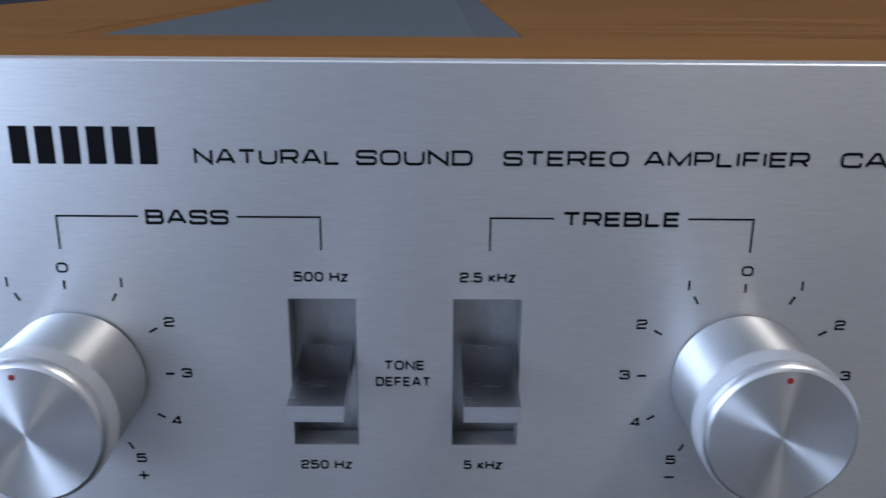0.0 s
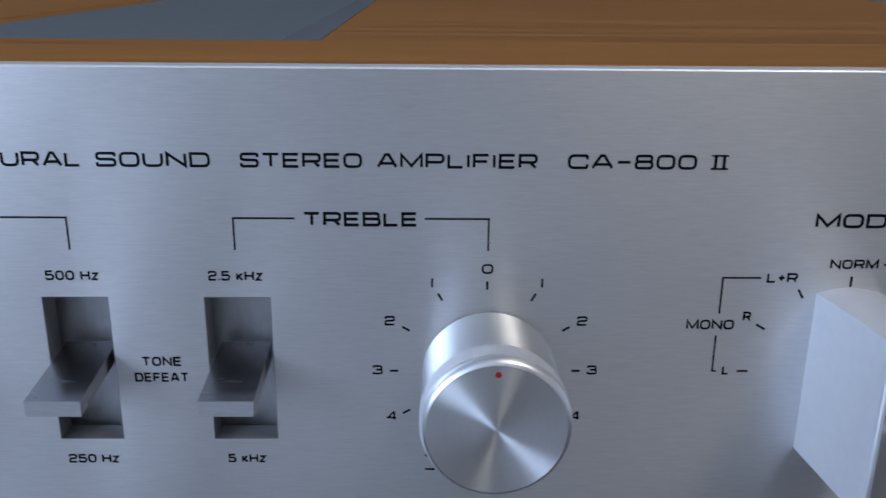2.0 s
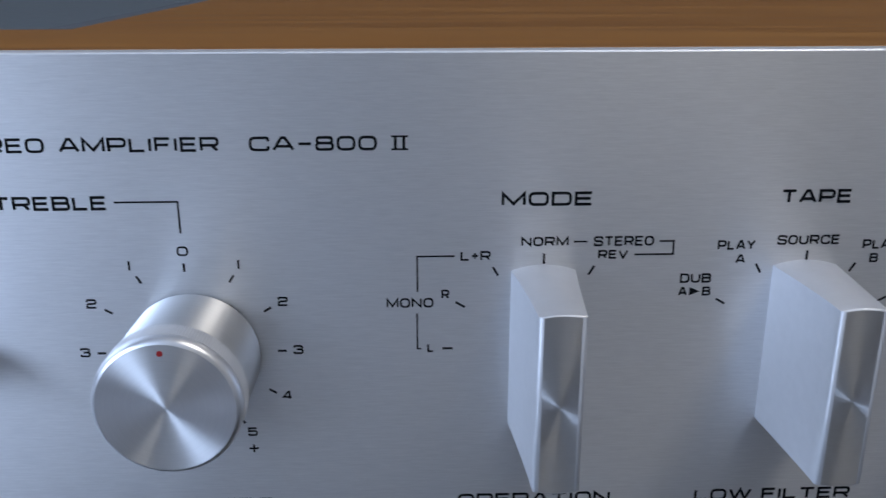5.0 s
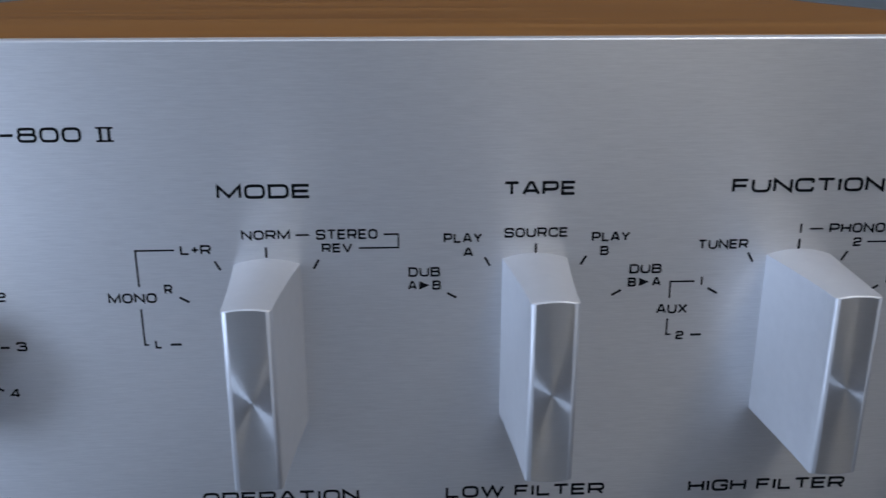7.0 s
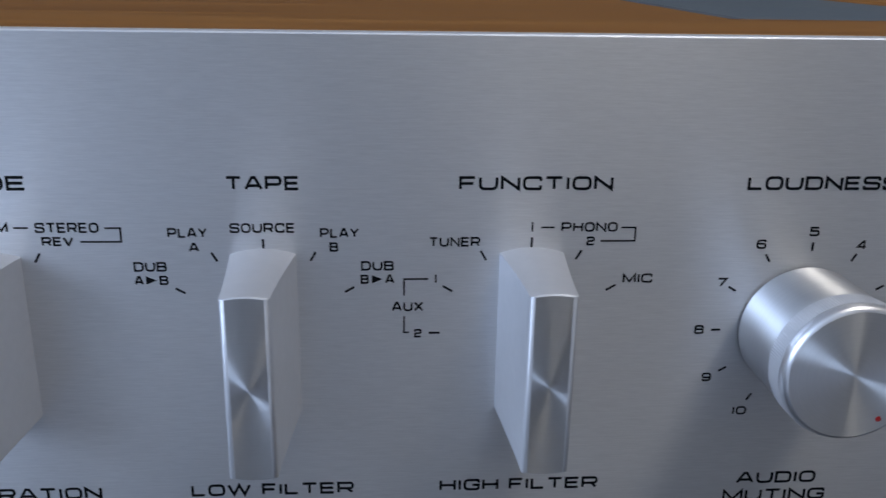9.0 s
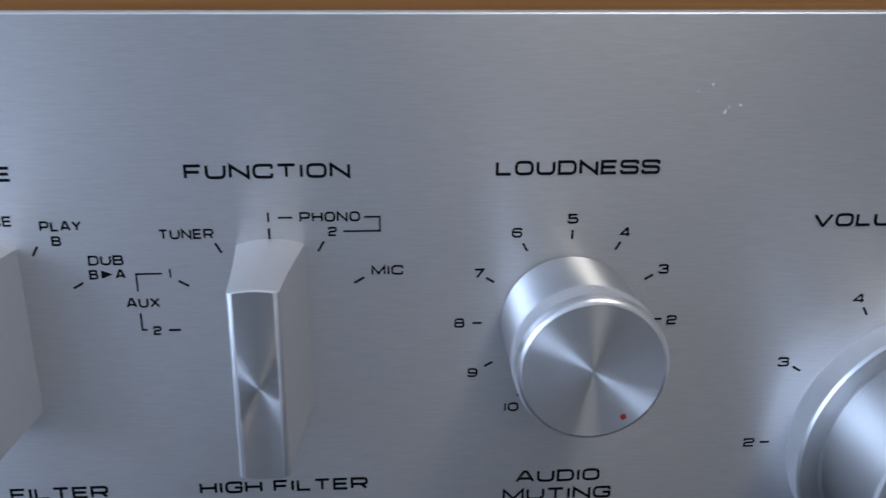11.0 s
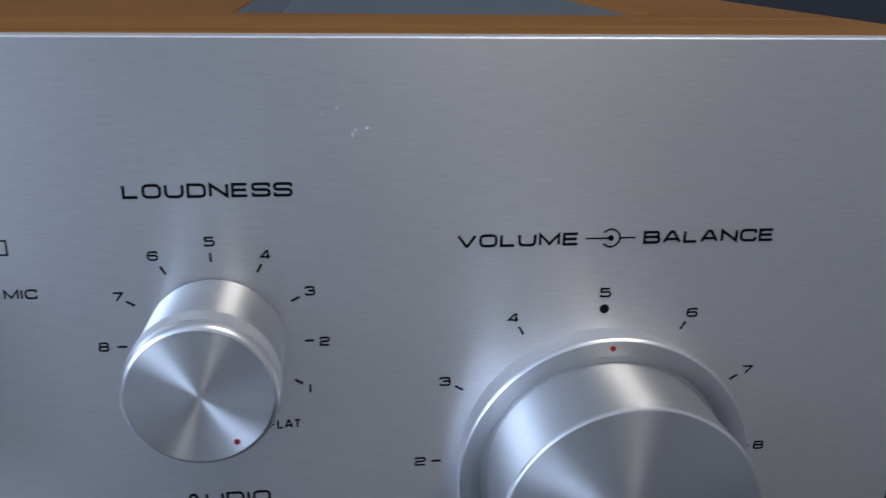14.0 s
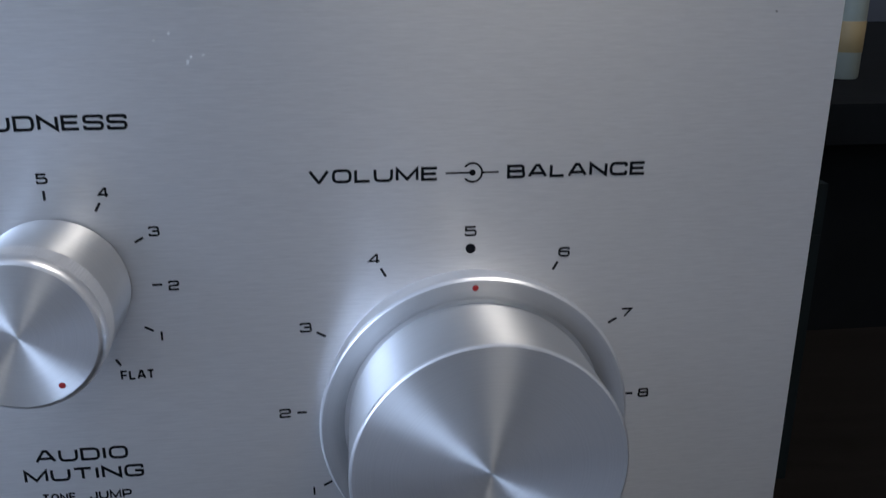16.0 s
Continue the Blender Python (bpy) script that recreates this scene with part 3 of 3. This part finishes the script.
# brackets over the tone controls
for xa, xb, xc, xd in ((-28.7, -17.5, -4.0, 7.4), (30.8, 39.5, 57.95, 67.0)):
    z = 134.85
    for a in ((xa, z, xb, z), (xc, z, xd, z), (xa, z + 0.13, xa, 130.1), (xd, z + 0.13, xd, 130.1)):
        bar("bracket_line", *[v * MM for v in a], 0.00026)

for text, xa, xb, za, zb in (("500 Hz", 3.4, 11.0, 125.45, 126.95), ("250 Hz", 3.2, 10.85, 95.5, 97.0), ("2.5 kHz", 26.7, 34.5, 125.45, 126.95), ("5 kHz", 27.65, 33.4, 95.5, 97.0),
                             ("TONE", 15.85, 21.8, 111.9, 113.4), ("DEFEAT", 14.65, 22.65, 109.3, 110.8)):
    word(text, xa, xb, za, zb, 0.285)


def tick(cx, cz, degrees, r0, r1, width=0.00034):
    a = radians(degrees)
    s, c = math.sin(a), math.cos(a)
    bar("scale_tick", cx + r0 * MM * s, cz + r0 * MM * c, cx + r1 * MM * s, cz + r1 * MM * c, width, PRINT_GREY)


def digit(text, cx, cz, w=1.55, h=1.5):
    word(text, cx - w / 2, cx + w / 2, cz - h / 2, cz + h / 2, 0.285)


# tone scales
for cx in (BASS_X, TREB_X):
    for k in range(-5, 6):
        tick(cx, DIAL, 30 * k, 13.0, 14.3)
    m = cx / MM
    z = DIAL / MM
    digit("0", m, z + 16.2, 1.7)
    for s in (-1, 1):
        bar("scale_figure", (m + s * 8.0) * MM, (z + 13.35) * MM, (m + s * 8.0) * MM, (z + 14.75) * MM, 0.0003)
        digit("2", m + s * 14.2, z + 8.1)
        digit("3", m + s * 16.1, z + 0.15)
        digit("4", m + s * 14.0, z - 7.6)
        digit("5", m + s * 8.2, z - 13.9)
        bar("scale_sign", (m + s * 8.2 - 0.75) * MM, (z - 16.9) * MM, (m + s * 8.2 + 0.75) * MM, (z - 16.9) * MM, 0.0003)
    bar("scale_sign", (m + 8.2) * MM, (z - 17.6) * MM, (m + 8.2) * MM, (z - 16.2) * MM, 0.0003)

# mode scale
for k in (-3, -2, -1, 0, 1):
    tick(MODE_X, DIAL, 30 * k, 13.6, 15.2)
for text, xa, xb, za, zb in (("MONO", 96.7, 103.8, 117.95, 119.5), ("L+R", 107.85, 112.35, 125.35, 126.85), ("R", 105.0, 106.2, 119.3, 120.8), ("L", 102.8, 103.85, 110.55, 112.0),
                             ("NORM", 116.85, 123.9, 127.5, 128.95), ("STEREO", 127.65, 136.65, 127.4, 128.95), ("REV", 128.4, 132.9, 125.4, 126.8)):
    word(text, xa, xb, za, zb, 0.285)
for a in ((101.4, 126.1, 107.0, 126.1), (101.4, 126.22, 101.4, 120.5), (101.3, 117.0, 101.3, 111.05), (101.17, 111.17, 101.9, 111.17), (124.7, 128.15, 126.7, 128.15),
          (137.5, 128.1, 139.65, 128.1), (139.65, 128.22, 139.65, 125.9), (133.85, 126.03, 139.77, 126.03)):
    bar("bracket_line", *[v * MM for v in a], 0.00025)

# tape scale
for k in (-2, -1, 0, 1, 2):
    tick(TAPE_X, DIAL, 30 * k, 13.6, 15.2)
for text, xa, xb, za, zb in (("SOURCE", 155.25, 164.7, 127.3, 128.8), ("PLAY", 146.3, 152.0, 126.6, 128.1), ("A", 149.2, 150.7, 124.4, 125.85), ("DUB", 141.05, 145.8, 121.4, 122.9),
                             ("A", 140.95, 142.3, 119.3, 120.75), ("B", 144.6, 145.9, 119.3, 120.75), ("PLAY", 168.3, 174.0, 126.5, 128.0), ("B", 169.65, 170.95, 124.35, 125.8),
                             ("DUB", 174.25, 179.15, 121.35, 122.85), ("B", 174.15, 175.4, 119.25, 120.7), ("A", 177.8, 179.2, 119.25, 120.7)):
    word(text, xa, xb, za, zb, 0.285)
for x, z in ((142.65, 120.02), (175.85, 119.97)):
    bm = bmesh.new()
    pts = ((0, -0.65), (0, 0.65), (1.55, 0))
    a = [bm.verts.new((u * MM, Y_TOP, v * MM)) for u, v in pts]
    b = [bm.verts.new((u * MM, Y_LOW, v * MM)) for u, v in pts]
    bm.faces.new(a), bm.faces.new(b)
    for i in range(3):
        bm.faces.new((a[i], a[(i + 1) % 3], b[(i + 1) % 3], b[i]))
    part("arrow_mark", bm, PRINT, plate, at=(x * MM, 0, z * MM))

# function scale
for k in (-3, -2, -1, 0, 1, 2):
    tick(FUNC_X, DIAL, 30 * k, 13.6, 15.3)
for text, xa, xb, za, zb in (("TUNER", 184.35, 192.0, 125.05, 126.55), ("AUX", 178.8, 183.6, 114.75, 116.3), ("2", 182.2, 183.4, 110.4, 111.8), ("PHONO", 204.1, 212.65, 127.3, 128.8),
                             ("2", 208.05, 209.3, 125.15, 126.55), ("MIC", 214.05, 218.65, 119.1, 120.6)):
    word(text, xa, xb, za, zb, 0.285)
for a in ((180.67, 119.95, 184.3, 119.95), (180.67, 120.08, 180.67, 117.3), (180.67, 113.9, 180.67, 111.25), (180.55, 111.27, 181.4, 111.27), (185.45, 119.35, 185.45, 120.65),
          (199.75, 127.4, 199.75, 128.8), (201.1, 128.0, 203.1, 128.0), (213.2, 127.95, 215.4, 127.95), (215.4, 128.07, 215.4, 125.72), (210.2, 125.85, 215.52, 125.85)):
    bar("bracket_line", *[v * MM for v in a], 0.00025)

# loudness scale
for k in range(-5, 5):
    tick(LOUD_X, DIAL, 30 * k, 12.95, 14.35)
for text, xa, za in (("5", 243.2, 127.2), ("6", 235.1, 125.2), ("4", 251.0, 125.0), ("7", 229.7, 119.05), ("3", 257.2, 119.2), ("8", 226.9, 111.2), ("2", 259.15, 110.95), ("9", 229.0, 102.95)):
    digit(text, xa, za)
digit("10", 235.1, 96.85, 2.3)
bar("scale_figure", 0.2567, 0.1024, 0.2567, 0.1038, 0.0003)
word("FLAT", 250.2, 255.1, 96.3, 97.85, 0.285)
tick(LOUD_X, DIAL, 150, 13.2, 14.4)

# volume scale
word("VOLUME", 279.0, 297.45, 125.35, 127.4, 0.42)
word("BALANCE", 307.45, 328.2, 125.35, 127.4, 0.42)
bar("bracket_line", 0.2985, 0.1264, 0.3024, 0.1264, 0.00024)
bar("bracket_line", 0.3039, 0.1264, 0.3062, 0.1264, 0.00024)
part("balance_symbol", disc(0.00045, Y_TOP, Y_LOW), PRINT, plate, at=(0.3024, 0, 0.1264))
bm = bmesh.new()
loops = []
for i in range(25):
    a = radians(-142 + 284 * i / 24)
    s, c = math.cos(a), math.sin(a)
    loops.append([bm.verts.new((r * s, y, r * c)) for r, y in ((0.00125, Y_TOP), (0.00152, Y_TOP), (0.00152, Y_LOW), (0.00125, Y_LOW))])
for a, b in zip(loops, loops[1:]):
    for i in range(4):
        bm.faces.new((a[i], a[(i + 1) % 4], b[(i + 1) % 4], b[i]))
part("balance_symbol", bm, PRINT, plate, at=(0.3024, 0, 0.1264))
for k in (-4, -3, -2, -1, 1, 2, 3, 4):
    tick(VOL_X, VOL_Z, 30 * k, 25.2, 26.7, 0.00036)
part("scale_dot", disc(0.00075, -0.0001, 0.0001), PRINT, plate, at=(VOL_X, 0, VOL_Z + 0.0257))
for k, text in zip((-3, -2, -1, 0, 1, 2, 3), "2345678"):
    a = radians(30 * k)
    digit(text, VOL_X / MM + 28.5 * math.sin(a), VOL_Z / MM + 28.4 * math.cos(a), 1.8, 1.55)
bar("scale_figure", (VOL_X - 0.0247), VOL_Z - 0.0150, (VOL_X - 0.0247), VOL_Z - 0.0135, 0.0003)

# headings of the lower row
for text, xa, xb, za in (("SPEAKERS", 54.4, 77.7, 83.6), ("OPERATION", 107.6, 132.6, 83.0), ("LOW FILTER", 146.6, 172.6, 83.0), ("HIGH FILTER", 186.5, 212.7, 83.0)):
    word(text, xa, xb, 82.95, 85.1, 0.42)
word("AUDIO", 236.2, 249.8, 83.1, 85.3, 0.42)
word("MUTING", 234.2, 251.8, 79.75, 81.95, 0.42)
word("TONE", 236.3, 241.3, 76.1, 77.6, 0.285)
word("JUMP", 243.3, 249.6, 76.1, 77.6, 0.285)

# ------------------------------------------------------------------ beside the amplifier
unit = tagged(new("shelf_unit"), "low black lacquered unit standing beside the amplifier", "shelf unit")
unit.location = (0.62, 0.33, 0.0)
bpy.context.view_layer.update()
part("top", bevelled(box(bmesh.new(), 0.400, 0.955, 0.195, 0.565, 0.084, 0.100), 0.002), BLACK, unit)
part("body", bevelled(box(bmesh.new(), 0.405, 0.95, 0.205, 0.56, 0.0, 0.0838), 0.002), BLACK, unit)
case = tagged(new("storage_case"), "small dark grey-green storage case standing between amplifier and black unit", "case")
case.location = (0.396, 0.145, 0.0)
bpy.context.view_layer.update()
part("body", bevelled(box(bmesh.new(), 0.372, 0.4185, 0.10, 0.19, 0.0, 0.080), 0.002), CASE_GREEN, case)
part("lid", bevelled(box(bmesh.new(), 0.372, 0.4185, 0.10, 0.19, 0.0802, 0.095), 0.003, 3), CASE_GREEN, case)
pen = tagged(new("marker_pen"), "thick cream marker pen with an orange band standing upright", "pen")
pen.location = (0.5165, 0.262, 0.100)
bpy.context.view_layer.update()


def upright(profile, n=32):
    bm = lathe(profile, [0] * (len(profile) - 1), n)
    bmesh.ops.transform(bm, matrix=Matrix.Rotation(radians(90), 4, "X"), verts=bm.verts)
    return bm


part("barrel", upright([(0, 0.0001), (0.0058, 0.0001), (0.0064, 0.001), (0.0064, 0.095), (0.0052, 0.098), (0, 0.098)]), CREAM, pen, at=pen.location, smooth=40)
part("band", upright([(0.0063, 0.012), (0.0066, 0.0125), (0.0066, 0.0255), (0.0063, 0.026)]), ORANGE, pen, "orange band round the barrel", at=pen.location, smooth=40)
part("cap", upright([(0.0052, 0.0981), (0.0062, 0.0985), (0.0060, 0.135), (0.0047, 0.138), (0, 0.138)]), CREAM, pen, at=pen.location, smooth=40)

# ------------------------------------------------------------------ wear
SCUFF = material("bare_scuff", (0.92, 0.92, 0.90), 0.7, 0.0)
GRIME = material("grime_speck", (0.20, 0.19, 0.18), 0.8)
for x, z, a, ln, mat in ((261.8, 146.3, 60, 0.45, SCUFF), (259.8, 145.4, 20, 0.3, SCUFF), (266.0, 143.4, 10, 0.35, SCUFF), (263.9, 142.5, 80, 0.55, SCUFF), (264.4, 143.2, 70, 0.35, SCUFF),
                         (345.6, 148.6, 80, 0.28, GRIME)):
    c, d = math.cos(radians(a)) * ln / 2, math.sin(radians(a)) * ln / 2
    bar("scuff" if mat is SCUFF else "speck", (x - c) * MM, (z - d) * MM, (x + c) * MM, (z + d) * MM, 0.00026, mat)
